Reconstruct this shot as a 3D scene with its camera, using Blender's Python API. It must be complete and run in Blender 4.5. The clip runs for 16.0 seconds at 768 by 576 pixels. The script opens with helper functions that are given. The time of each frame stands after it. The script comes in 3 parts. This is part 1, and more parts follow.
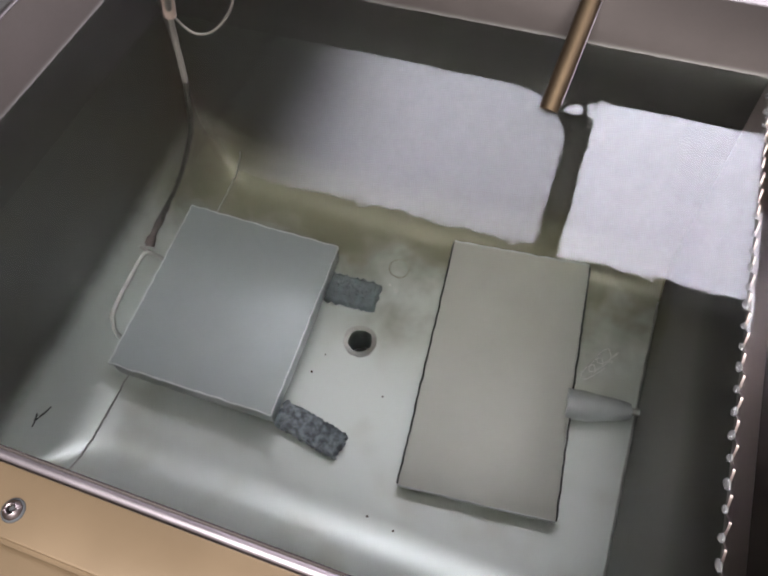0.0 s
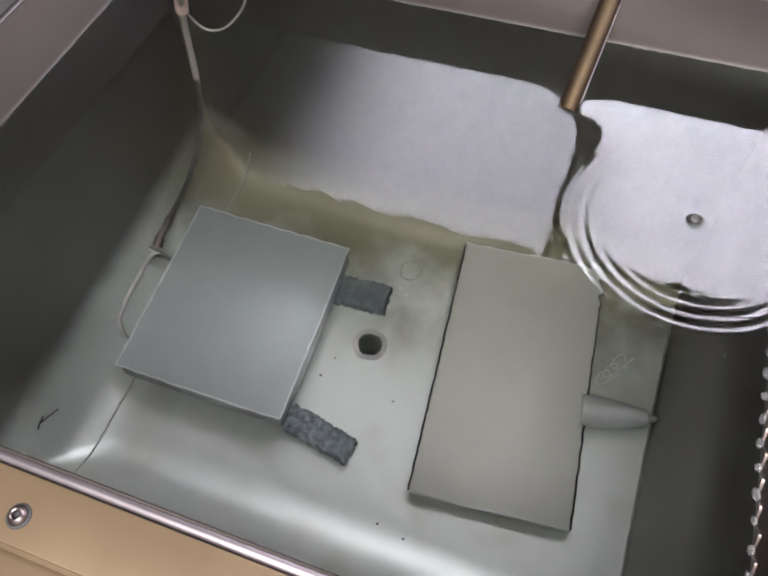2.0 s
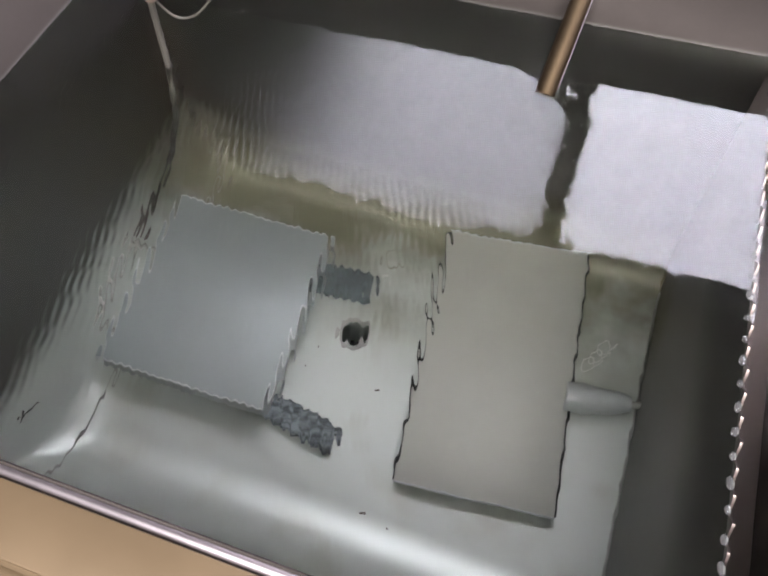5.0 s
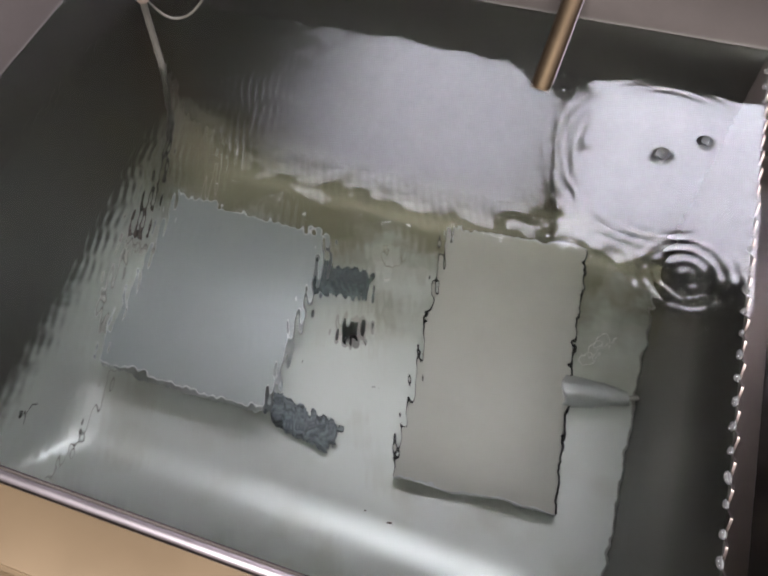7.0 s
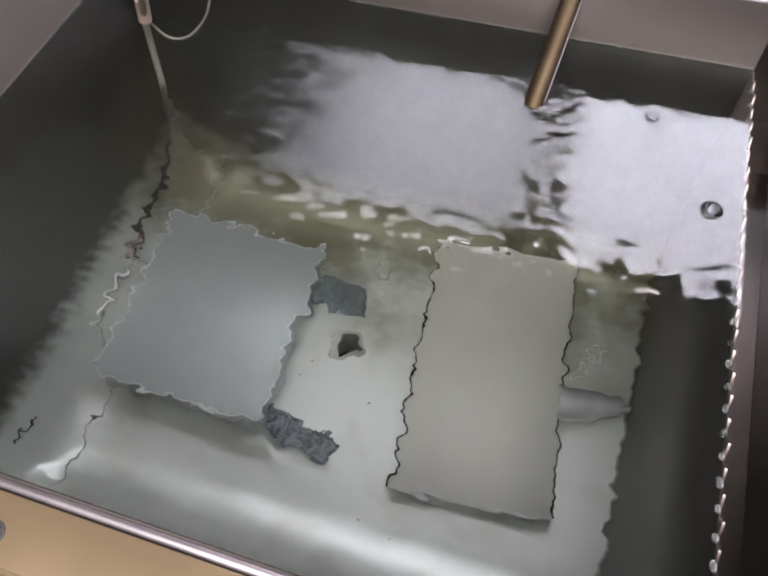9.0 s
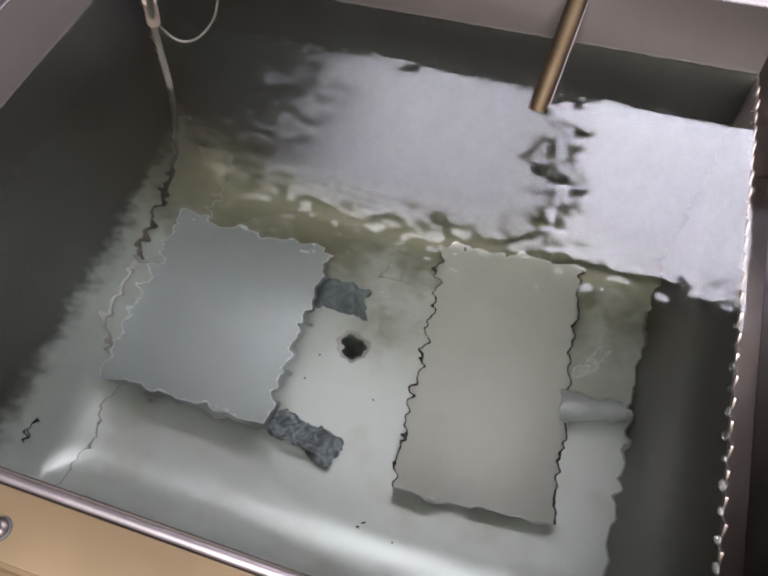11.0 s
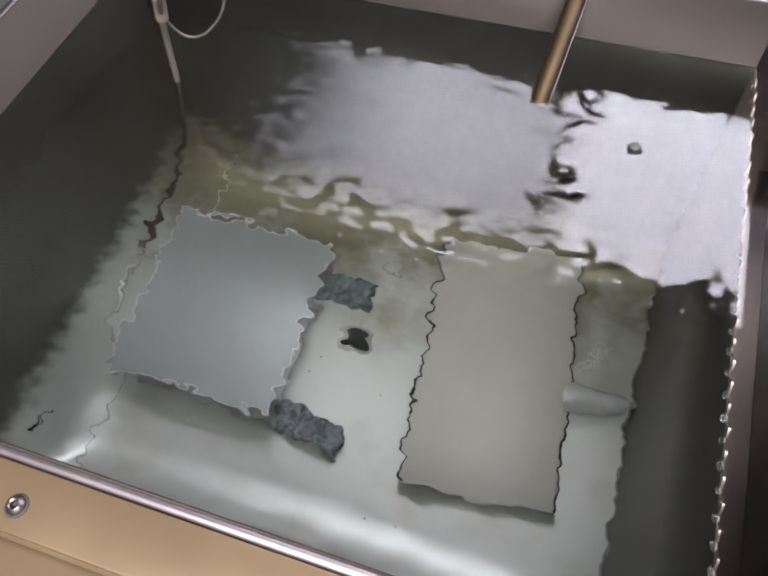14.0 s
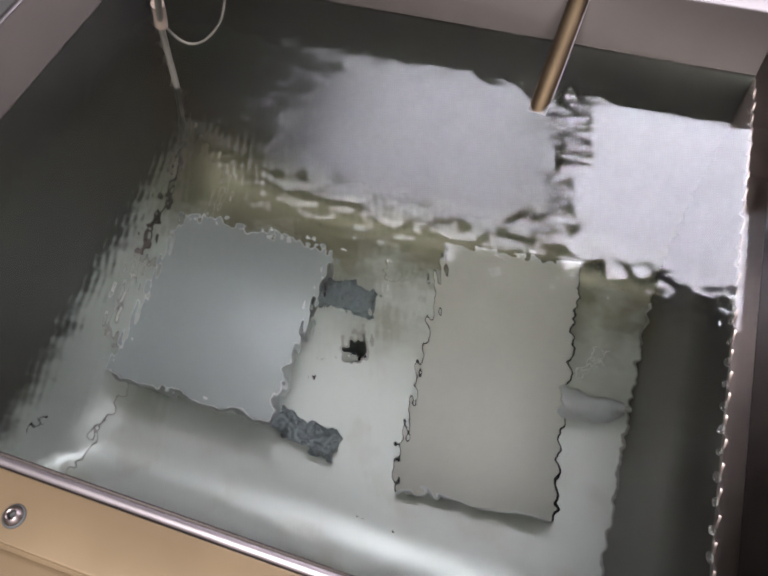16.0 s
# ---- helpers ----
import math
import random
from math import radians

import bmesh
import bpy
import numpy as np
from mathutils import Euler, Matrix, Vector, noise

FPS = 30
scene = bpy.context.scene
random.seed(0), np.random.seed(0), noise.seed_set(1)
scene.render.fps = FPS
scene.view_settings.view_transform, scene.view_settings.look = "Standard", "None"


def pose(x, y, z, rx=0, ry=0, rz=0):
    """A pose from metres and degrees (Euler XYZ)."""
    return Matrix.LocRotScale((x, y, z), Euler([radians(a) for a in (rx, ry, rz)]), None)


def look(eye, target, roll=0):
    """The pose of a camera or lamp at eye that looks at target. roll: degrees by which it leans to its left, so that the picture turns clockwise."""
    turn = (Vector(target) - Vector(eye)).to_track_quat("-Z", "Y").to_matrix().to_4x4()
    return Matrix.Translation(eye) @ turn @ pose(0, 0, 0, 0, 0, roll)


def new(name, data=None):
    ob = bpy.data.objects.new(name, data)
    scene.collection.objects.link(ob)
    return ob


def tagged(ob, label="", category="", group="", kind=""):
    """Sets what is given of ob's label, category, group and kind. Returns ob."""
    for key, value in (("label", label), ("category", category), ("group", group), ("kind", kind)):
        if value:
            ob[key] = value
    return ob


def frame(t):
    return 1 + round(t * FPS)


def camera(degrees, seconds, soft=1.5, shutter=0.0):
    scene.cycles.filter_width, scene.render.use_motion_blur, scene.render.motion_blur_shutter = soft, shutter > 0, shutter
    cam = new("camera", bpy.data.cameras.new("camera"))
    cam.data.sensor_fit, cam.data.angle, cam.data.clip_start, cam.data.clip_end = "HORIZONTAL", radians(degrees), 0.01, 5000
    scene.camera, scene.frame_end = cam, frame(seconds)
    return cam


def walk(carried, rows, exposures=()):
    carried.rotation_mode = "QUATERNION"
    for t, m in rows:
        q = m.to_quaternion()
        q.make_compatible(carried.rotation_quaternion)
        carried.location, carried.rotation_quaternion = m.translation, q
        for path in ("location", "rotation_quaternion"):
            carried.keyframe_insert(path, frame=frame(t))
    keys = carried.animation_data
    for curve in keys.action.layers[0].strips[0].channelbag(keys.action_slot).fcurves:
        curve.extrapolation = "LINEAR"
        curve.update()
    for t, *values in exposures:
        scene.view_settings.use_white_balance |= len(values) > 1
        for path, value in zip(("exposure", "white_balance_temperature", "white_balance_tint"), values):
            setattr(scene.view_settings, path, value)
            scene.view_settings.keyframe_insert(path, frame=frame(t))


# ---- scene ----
FOV = 56.80
cam = camera(FOV, 16.0, soft=2.2)
WALK = [
    (0.0, look((0.1829, -0.4557, 0.9586), (-0.0565, 0.1021, 0), -4.28)),
    (0.5, look((0.1831, -0.4537, 0.9556), (-0.0599, 0.1103, 0), -4.74)),
    (1.0, look((0.1814, -0.4528, 0.9539), (-0.0617, 0.1106, 0), -4.54)),
    (1.5, look((0.1749, -0.4551, 0.9524), (-0.0742, 0.1076, 0), -4.08)),
    (2.0, look((0.1726, -0.4536, 0.9462), (-0.0730, 0.1028, 0), -4.40)),
    (2.5, look((0.1779, -0.4482, 0.9402), (-0.0623, 0.0963, 0), -5.58)),
    (3.0, look((0.1806, -0.4400, 0.9360), (-0.0545, 0.0884, 0), -5.71)),
    (3.5, look((0.1817, -0.4450, 0.9410), (-0.0477, 0.0882, 0), -4.61)),
    (4.0, look((0.1876, -0.4408, 0.9399), (-0.0459, 0.0862, 0), -4.93)),
    (6.5, look((0.1855, -0.4405, 0.9464), (-0.0423, 0.0918, 0), -5.26)),
    (7.0, look((0.1874, -0.4374, 0.9443), (-0.0397, 0.0833, 0), -5.74)),
    (7.5, look((0.1849, -0.4440, 0.9533), (-0.0294, 0.0867, 0), -4.88)),
    (8.0, look((0.1893, -0.4493, 0.9511), (-0.0273, 0.0911, 0), -4.61)),
    (8.5, look((0.1929, -0.4474, 0.9476), (-0.0373, 0.1009, 0), -5.48)),
    (9.0, look((0.1836, -0.4474, 0.9543), (-0.0388, 0.1112, 0), -4.40)),
    (11.5, look((0.1852, -0.4508, 0.9562), (-0.0486, 0.1136, 0), -4.65)),
    (12.0, look((0.1862, -0.4502, 0.9568), (-0.0492, 0.1145, 0), -4.62)),
    (12.5, look((0.1844, -0.4519, 0.9590), (-0.0477, 0.1123, 0), -4.10)),
    (13.0, look((0.1874, -0.4579, 0.9583), (-0.0479, 0.1091, 0), -4.80)),
    (13.5, look((0.1851, -0.4636, 0.9588), (-0.0501, 0.1095, 0), -4.28)),
    (14.0, look((0.1868, -0.4657, 0.9603), (-0.0488, 0.1042, 0), -4.80)),
    (14.5, look((0.1860, -0.4648, 0.9620), (-0.0481, 0.1063, 0), -4.39)),
    (15.0, look((0.1875, -0.4664, 0.9628), (-0.0495, 0.1085, 0), -4.83)),
    (15.5, look((0.1869, -0.4622, 0.9641), (-0.0480, 0.1079, 0), -4.85)),
    (16.0, look((0.1863, -0.4599, 0.9644), (-0.0498, 0.1122, 0), -4.55)),
]
walk(cam, WALK, exposures=[(0.0, -0.73), (16.0, -0.73)])

# ---- sizes, in metres: the tank's floor is z = 0 ----
X0, X1, Y0, Y1 = -0.3372, 0.3289, -0.3993, 0.1407     # inner walls
ZW, ZR = 0.4948, 0.5630                               # water level, rim
WEIR_Z, XC = ZW - 0.003, X1 + 0.062                     # overflow weir, far wall of its channel
ROOM_Z0, ROOM_Z1 = -0.32, 2.40
LAMP_Z = 1.25                                         # the lamps above the back of the tank


# ---- node helpers ----
class Graph:
    """A small wrapper that builds a node material with few words."""

    def __init__(self, name):
        self.mat = bpy.data.materials.new(name)
        self.mat.use_nodes = True
        self.tree = self.mat.node_tree
        self.bsdf = self.tree.nodes["Principled BSDF"]
        self.out = self.tree.nodes["Material Output"]

    def node(self, kind, **inputs):
        n = self.tree.nodes.new(kind)
        for key, value in inputs.items():
            self.plug(n.inputs[key.replace("_", " ")], value)
        return n

    def plug(self, socket, value):
        if isinstance(value, bpy.types.NodeSocket):
            self.tree.links.new(value, socket)
        else:
            socket.default_value = value

    def math(self, op, a, b=0.0, c=0.0):
        n = self.tree.nodes.new("ShaderNodeMath")
        n.operation = op
        for socket, value in zip(n.inputs, (a, b, c)):
            self.plug(socket, value)
        return n.outputs[0]

    def total(self, *terms):
        out = terms[0]
        for t in terms[1:]:
            out = self.math("ADD", out, t)
        return out

    def times(self, *terms):
        out = terms[0]
        for t in terms[1:]:
            out = self.math("MULTIPLY", out, t)
        return out

    def step(self, a, b, x, lo=0.0, hi=1.0):
        n = self.tree.nodes.new("ShaderNodeMapRange")
        n.interpolation_type = "SMOOTHSTEP"
        for socket, value in zip(n.inputs, (x, a, b, lo, hi)):
            self.plug(socket, value)
        return n.outputs[0]

    def noise(self, vector, scale, detail=3.0, rough=0.5, distort=0.0):
        n = self.node("ShaderNodeTexNoise", Vector=vector, Scale=scale, Detail=detail, Roughness=rough, Distortion=distort)
        return n.outputs["Fac"]

    def vec(self, x, y, z):
        return self.node("ShaderNodeCombineXYZ", X=x, Y=y, Z=z).outputs[0]

    def mix(self, fac, a, b):
        n = self.tree.nodes.new("ShaderNodeMix")
        n.data_type = "RGBA"
        self.plug(n.inputs["Factor"], fac)
        self.plug(n.inputs[6], a if isinstance(a, bpy.types.NodeSocket) else (*a, 1))
        self.plug(n.inputs[7], b if isinstance(b, bpy.types.NodeSocket) else (*b, 1))
        return n.outputs[2]

    def bump(self, height, distance=1.0, strength=1.0):
        return self.node("ShaderNodeBump", Height=height, Distance=distance, Strength=strength).outputs[0]

    def here(self):
        """World place: the vector and its x, y, z."""
        p = self.node("ShaderNodeNewGeometry").outputs["Position"]
        s = self.node("ShaderNodeSeparateXYZ", Vector=p)
        return p, s.outputs[0], s.outputs[1], s.outputs[2]

    def own(self):
        return self.node("ShaderNodeTexCoord").outputs["Object"]

    def set(self, **values):
        for key, value in values.items():
            if isinstance(value, tuple) and len(value) == 3:
                value = (*value, 1)
            self.plug(self.bsdf.inputs[key.replace("_", " ")], value)
        return self.mat


def steel(name, colour, rough=0.4, metal=1.0, scratch=0.00004, stain=0.0, brush=(1, 1, 1), patch=0.12, rust_and_light=False):
    """Worn stainless steel: cloudy patches, fine brushing, optional water stains."""
    g = Graph(name)
    p, x, y, z = g.here()
    cloud = g.noise(p, 14, 4, 0.6)
    grain = g.noise(g.node("ShaderNodeVectorMath", Vector=p).outputs[0], 900, 2)
    st = g.node("ShaderNodeMapping", Vector=p)
    st.inputs["Scale"].default_value = brush
    fine = g.noise(st.outputs[0], 260, 3, 0.6)
    dark = tuple(c * (1 - patch * 2) for c in colour)
    col = g.mix(g.step(0.3, 0.7, cloud), dark, colour)
    if stain:
        spots = g.step(0.52, 0.72, g.noise(p, 9, 5, 0.62))
        col = g.mix(g.times(spots, stain), col, (0.20, 0.16, 0.07))
        limes = g.step(0.62, 0.75, g.noise(p, 38, 5, 0.7))
        col = g.mix(g.times(limes, stain * 0.6), col, (0.45, 0.45, 0.42))
    if rust_and_light:
        # rust browning the bottom towards the back, and a paler, less metallic bottom
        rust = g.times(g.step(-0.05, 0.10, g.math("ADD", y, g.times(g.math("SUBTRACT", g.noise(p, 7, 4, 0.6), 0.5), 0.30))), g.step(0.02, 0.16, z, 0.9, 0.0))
        # its extra reach up the left cove paints the lit band there
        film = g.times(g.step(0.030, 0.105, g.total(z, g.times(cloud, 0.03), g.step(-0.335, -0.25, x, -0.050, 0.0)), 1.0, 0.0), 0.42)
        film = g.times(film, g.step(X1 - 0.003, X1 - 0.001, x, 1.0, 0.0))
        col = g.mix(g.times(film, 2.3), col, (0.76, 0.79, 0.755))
        spot = g.times(g.step(0.48, 0.75, g.noise(p, 11, 2, 0.5)), film, 0.6)
        col = g.mix(spot, col, (0.30, 0.26, 0.14))
        col = g.mix(rust, col, (0.12, 0.106, 0.05))
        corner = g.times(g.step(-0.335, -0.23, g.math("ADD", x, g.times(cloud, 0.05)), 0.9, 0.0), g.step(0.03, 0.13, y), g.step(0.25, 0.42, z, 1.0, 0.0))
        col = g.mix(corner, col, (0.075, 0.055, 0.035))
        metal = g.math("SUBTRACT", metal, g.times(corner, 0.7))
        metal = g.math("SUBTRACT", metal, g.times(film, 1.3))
        # above the water line the sheet is darker and rougher
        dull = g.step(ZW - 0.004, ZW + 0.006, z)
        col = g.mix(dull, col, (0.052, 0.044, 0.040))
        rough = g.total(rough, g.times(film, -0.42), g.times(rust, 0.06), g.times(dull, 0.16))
    r = g.total(rough, -0.08, g.times(cloud, 0.12), g.times(fine, 0.05))
    return g.set(Base_Color=col, Metallic=metal, Roughness=r, Normal=g.bump(g.total(g.times(fine, scratch), g.times(grain, scratch * 0.3))))


def plain(name, colour, rough=0.6, metal=0.0, scale=20, vary=0.15, relief=0.0):
    g = Graph(name)
    n = g.noise(g.own(), scale, 4, 0.6)
    fine = g.noise(g.own(), scale * 14, 3, 0.6)
    col = g.mix(g.step(0.3, 0.7, n), tuple(c * (1 - vary) for c in colour), tuple(min(1, c * (1 + vary)) for c in colour))
    return g.set(Base_Color=col, Metallic=metal, Roughness=g.total(rough - 0.05, g.times(n, 0.1)),
                 Normal=g.bump(g.total(g.times(n, relief), g.times(fine, relief * 0.4))))


def water_surface():
    """Clear water. Its slopes are a solid field of waves, through which the sheet rises as the level creeps up."""
    g = Graph("water")
    p, x, y, z = g.here()
    tau = g.math("DIVIDE", g.math("SUBTRACT", z, ZW), RISE)
    east, north = [], []          # slopes along x and along y

    def add(slope, ax, ay):
        east.append(g.times(slope, ax))
        north.append(g.times(slope, ay))

    def ruffle(size, stretch, pace, shift, *strength):
        """Irregular wavelets about 1 / size metres across."""
        n = g.node("ShaderNodeTexNoise", Vector=g.vec(g.math("ADD", x, shift), g.times(y, stretch), g.times(tau, pace / size)), Scale=size, Detail=1.0, Roughness=0.4)
        c = g.node("ShaderNodeSeparateXYZ", Vector=n.outputs["Color"])
        for slopes, socket in ((east, 0), (north, 1)):
            slopes.append(g.times(g.math("SUBTRACT", c.outputs[socket], 0.5), *strength))

    # fine standing ripples, crests running from front to back
    wob = g.noise(g.vec(x, y, g.times(tau, 0.02)), 24, 1)
    wob2 = g.noise(g.vec(g.math("ADD", x, 3.0), y, g.times(tau, 0.03)), 22, 1)
    k = 2 * math.pi / 0.0066
    on = g.math("MAXIMUM", g.times(g.step(2.5, 3.3, tau), g.step(7.4, 8.6, tau, 1.0, 0.06)), g.step(15.0, 16.0, tau, 0.0, 0.8))
    where = g.times(g.step(0.10, 0.19, x, 1.0, 0.10), g.step(-0.36, -0.22, y, 0.40, 1.0), g.step(-0.02, 0.06, y, 1.0, 0.15))
    patchy = g.math("ADD", g.times(g.step(0.3, 0.62, g.noise(g.vec(x, y, g.times(tau, 0.03)), 16, 2)), 0.8), 0.3)
    ph = g.total(g.times(x, k * 0.94), g.times(y, k * 0.36), g.times(wob, 11.0), g.times(tau, 9.0))
    ph2 = g.total(g.times(x, k), g.times(y, k * 0.12), g.times(wob2, 12.0))
    size = g.times(on, where, patchy, FINE)
    add(g.times(g.math("SINE", ph), size), 0.94, 0.36)
    add(g.times(g.math("SINE", ph2), size, 0.55), 0.99, 0.12)
    # the faint tremble that never leaves the surface, and the restless chop
    rough = g.total(g.step(2.9, 3.6, tau, 0.0, 0.14), g.step(5.0, 6.4, tau, 0.0, 0.46), g.step(7.2, 8.6, tau, 0.0, 0.40))
    lee = g.step(0.17, 0.24, x, 1.0, 0.62)
    ruffle(120, 1.0, 1.0, 0.4, TREMBLE)
    ruffle(54, 1.8, 2.6, 0.0, rough, lee, CHOP)
    ruffle(95, 1.6, 3.6, 1.7, rough, lee, CHOP * 0.6)
    # rings round fallen drops
    for cx, cy, t0, steep in DROPS:
        dx, dy = g.math("SUBTRACT", x, cx), g.math("SUBTRACT", y, cy)
        r = g.math("MAXIMUM", g.math("SQRT", g.total(g.times(dx, dx), g.times(dy, dy))), 0.0005)
        age = g.math("SUBTRACT", tau, t0)
        front = g.math("SUBTRACT", r, g.times(age, 0.38))
        q = g.math("DIVIDE", front, 0.016)
        pack = g.math("EXPONENT", g.times(q, q, -1.0))
        dying = g.times(g.step(0.0, 0.02, age), g.math("EXPONENT", g.times(g.math("MAXIMUM", age, 0.0), -3.2)))
        slope = g.times(g.math("SINE", g.times(front, 2 * math.pi / 0.0095)), pack, dying, steep)
        add(slope, g.math("DIVIDE", dx, r), g.math("DIVIDE", dy, r))
    # the skin of the water drawn up round the tube
    dx, dy = g.math("SUBTRACT", x, TUBE_FOOT[0]), g.math("SUBTRACT", y, TUBE_FOOT[1])
    near = g.math("DIVIDE", g.total(g.times(dx, dx), g.times(dy, dy)), -0.020 ** 2)
    add(g.times(g.math("EXPONENT", near), -2 * 0.0011 / 0.020 ** 2), dx, dy)
    flat = g.node("ShaderNodeNewGeometry").outputs["Normal"]
    up = g.math("MULTIPLY", g.node("ShaderNodeSeparateXYZ", Vector=flat).outputs[2], -1.0)
    lean = g.node("ShaderNodeVectorMath", Vector=g.vec(g.times(g.total(*east), up), g.times(g.total(*north), up), 0.0))
    lean.operation = "ADD"
    g.plug(lean.inputs[1], flat)
    n = g.node("ShaderNodeVectorMath", Vector=lean.outputs[0])
    n.operation = "NORMALIZE"
    n = n.outputs[0]
    g.tree.nodes.remove(g.bsdf)
    clear = g.node("ShaderNodeBsdfRefraction", Color=(0.955, 0.97, 0.945, 1), Roughness=0.0, IOR=1.333, Normal=n)
    gloss = g.node("ShaderNodeBsdfGlossy", Color=(1, 1, 1, 1), Roughness=0.0, Normal=n)
    shine = g.node("ShaderNodeFresnel", IOR=1.333, Normal=n).outputs[0]
    both = g.node("ShaderNodeMixShader", Fac=shine)
    g.tree.links.new(clear.outputs[0], both.inputs[1])
    g.tree.links.new(gloss.outputs[0], both.inputs[2])
    g.tree.links.new(both.outputs[0], g.out.inputs["Surface"])
    return g.mat


TUBE_FOOT = (0.146, 0.048)
RISE = 0.00025        # metres by which the level creeps up each second
FINE, CHOP, TREMBLE = 0.050, 0.185, 0.022     # slopes
DROPS = [(0.269, -0.060, 1.770, 0.12), (0.275, -0.041, 2.270, 0.12), (0.227, -0.003, 6.150, 0.08), (0.255, -0.009, 6.800, 0.08),
         (0.286, -0.116, 6.930, 0.07), (0.239, 0.016, 7.150, 0.08), (0.267, 0.003, 7.750, 0.09), (0.238, 0.010, 11.200, 0.14),
         (0.277, 0.013, 11.345, 0.10), (0.286, -0.113, 11.440, 0.12), (0.240, 0.005, 14.380, 0.07), (0.194, -0.019, 15.850, 0.06)]

M = dict(
    basin=steel("basin_steel", (0.148, 0.142, 0.130), 0.54, metal=1.0, rust_and_light=True, scratch=0.000004, patch=0.05),
    lid=steel("lid_steel", (0.68, 0.67, 0.62), 0.46, metal=0.30, scratch=0.00002, patch=0.03),
    lid_bright=steel("polished_lid_steel", (0.44, 0.475, 0.485), 0.36, metal=0.45, scratch=0.00001, patch=0.03),
    edge=steel("pale_steel", (0.80, 0.82, 0.83), 0.34, metal=0.35, scratch=0.00001),
    side=steel("side_steel", (0.56, 0.58, 0.60), 0.38, metal=0.8, scratch=0.00003),
    rim=steel("rim_steel", (0.115, 0.103, 0.100), 0.50, brush=(0.05, 1, 1)),
    lip=steel("lip_steel", (0.33, 0.29, 0.30), 0.46, brush=(0.05, 1, 1)),
    channel=steel("channel_steel", (0.10, 0.080, 0.073), 0.34, brush=(1, 0.04, 0.04)),
    front=steel("bronzed_steel", (0.146, 0.101, 0.058), 0.42, metal=0.45, brush=(0.03, 1, 1), patch=0.05),
    bolt=steel("bolt_steel", (0.20, 0.165, 0.16), 0.38),
    dark=plain("drain_dark", (0.02, 0.02, 0.02), 0.7),
    dent_shade=plain("dent_shade_metal", (0.07, 0.07, 0.07), 0.5, 0.5),
    pad_light=plain("scouring_pad_pale", (0.30, 0.33, 0.36), 0.6, 0.4, 110, 0.6, 0.004),
    pad=plain("scouring_pad", (0.13, 0.15, 0.16), 0.75, 0.3, 90, 0.45, 0.004),
    cable=plain("cable_jacket", (0.045, 0.040, 0.031), 0.65, 0.0, 60, 0.2, 0.0004),
    sleeve=plain("sleeve_plastic", (0.12, 0.09, 0.07), 0.55, 0.0, 60, 0.1),
    pipe=steel("copper_tube", (0.085, 0.060, 0.036), 0.50, stain=0.2),
    lime=plain("lime", (0.75, 0.75, 0.72), 0.6, 0.0, 200, 0.1, 0.0003),
    lime_dull=plain("dull_lime", (0.34, 0.33, 0.27), 0.6, 0.0, 200, 0.2, 0.0003),
    weld=steel("weld", (0.58, 0.57, 0.54), 0.36),
    wall=plain("room_wall_paint", (0.20, 0.19, 0.185), 0.8, 0.0, 3, 0.08, 0.0005),
    ceiling=plain("ceiling_paint", (0.56, 0.54, 0.49), 0.85, 0.0, 3, 0.1, 0.0005),
    floor=plain("concrete", (0.12, 0.115, 0.11), 0.8, 0.0, 4, 0.2, 0.001),
    frame=plain("lamp_frame", (0.12, 0.12, 0.12), 0.5, 0.2),
    lamp_a=plain("bright_diffuser", (0.8, 0.8, 0.8), 0.5),
    water=water_surface(),
)
g = Graph("clear_water_film")
M["film"] = g.set(Base_Color=(1, 1, 1), Roughness=0.02, IOR=1.33, Transmission_Weight=1.0)
# a little white in the drops stands for lamp glints
g = Graph("glinting_water_drop")
M["drop"] = g.set(Base_Color=(0.85, 0.83, 0.83), Roughness=0.05, IOR=1.33, Transmission_Weight=0.95)


# ---- mesh helpers ----
def mesh_of(bm, name, smooth=None):
    me = bpy.data.meshes.new(name)
    bmesh.ops.recalc_face_normals(bm, faces=bm.faces) if smooth is not None else None
    bm.to_mesh(me)
    bm.free()
    if smooth:
        for f in me.polygons:
            f.use_smooth = True
        me.set_sharp_from_angle(angle=radians(smooth))
    return me


def part(name, bm, material, parent=None, label="", at=None, smooth=40, normals=True):
    if not normals:
        me = bpy.data.meshes.new(name)
        bm.to_mesh(me)
        bm.free()
        for f in me.polygons:
            f.use_smooth = True
        me.set_sharp_from_angle(angle=radians(smooth))
    else:
        me = mesh_of(bm, name, smooth)
    me.materials.append(material)
    ob = new(name, me)
    if parent:
        ob.parent = parent
    if at is not None:
        ob.matrix_basis = at
    return tagged(ob, label)


def thing(name, at, label, category, kind="", group=""):
    ob = new(name)
    ob.empty_display_size = 0.05
    ob.matrix_basis = at
    return tagged(ob, label, category, group, kind)


def box(x0, x1, y0, y1, z0, z1, bevel=0.0, segments=2):
    bm = bmesh.new()
    bmesh.ops.create_cube(bm, size=1, matrix=Matrix.Translation(((x0 + x1) / 2, (y0 + y1) / 2, (z0 + z1) / 2)) @ Matrix.Diagonal((x1 - x0, y1 - y0, z1 - z0, 1)))
    if bevel:
        bmesh.ops.bevel(bm, geom=bm.edges[:], offset=bevel, segments=segments, profile=0.5, affect="EDGES")
    return bm


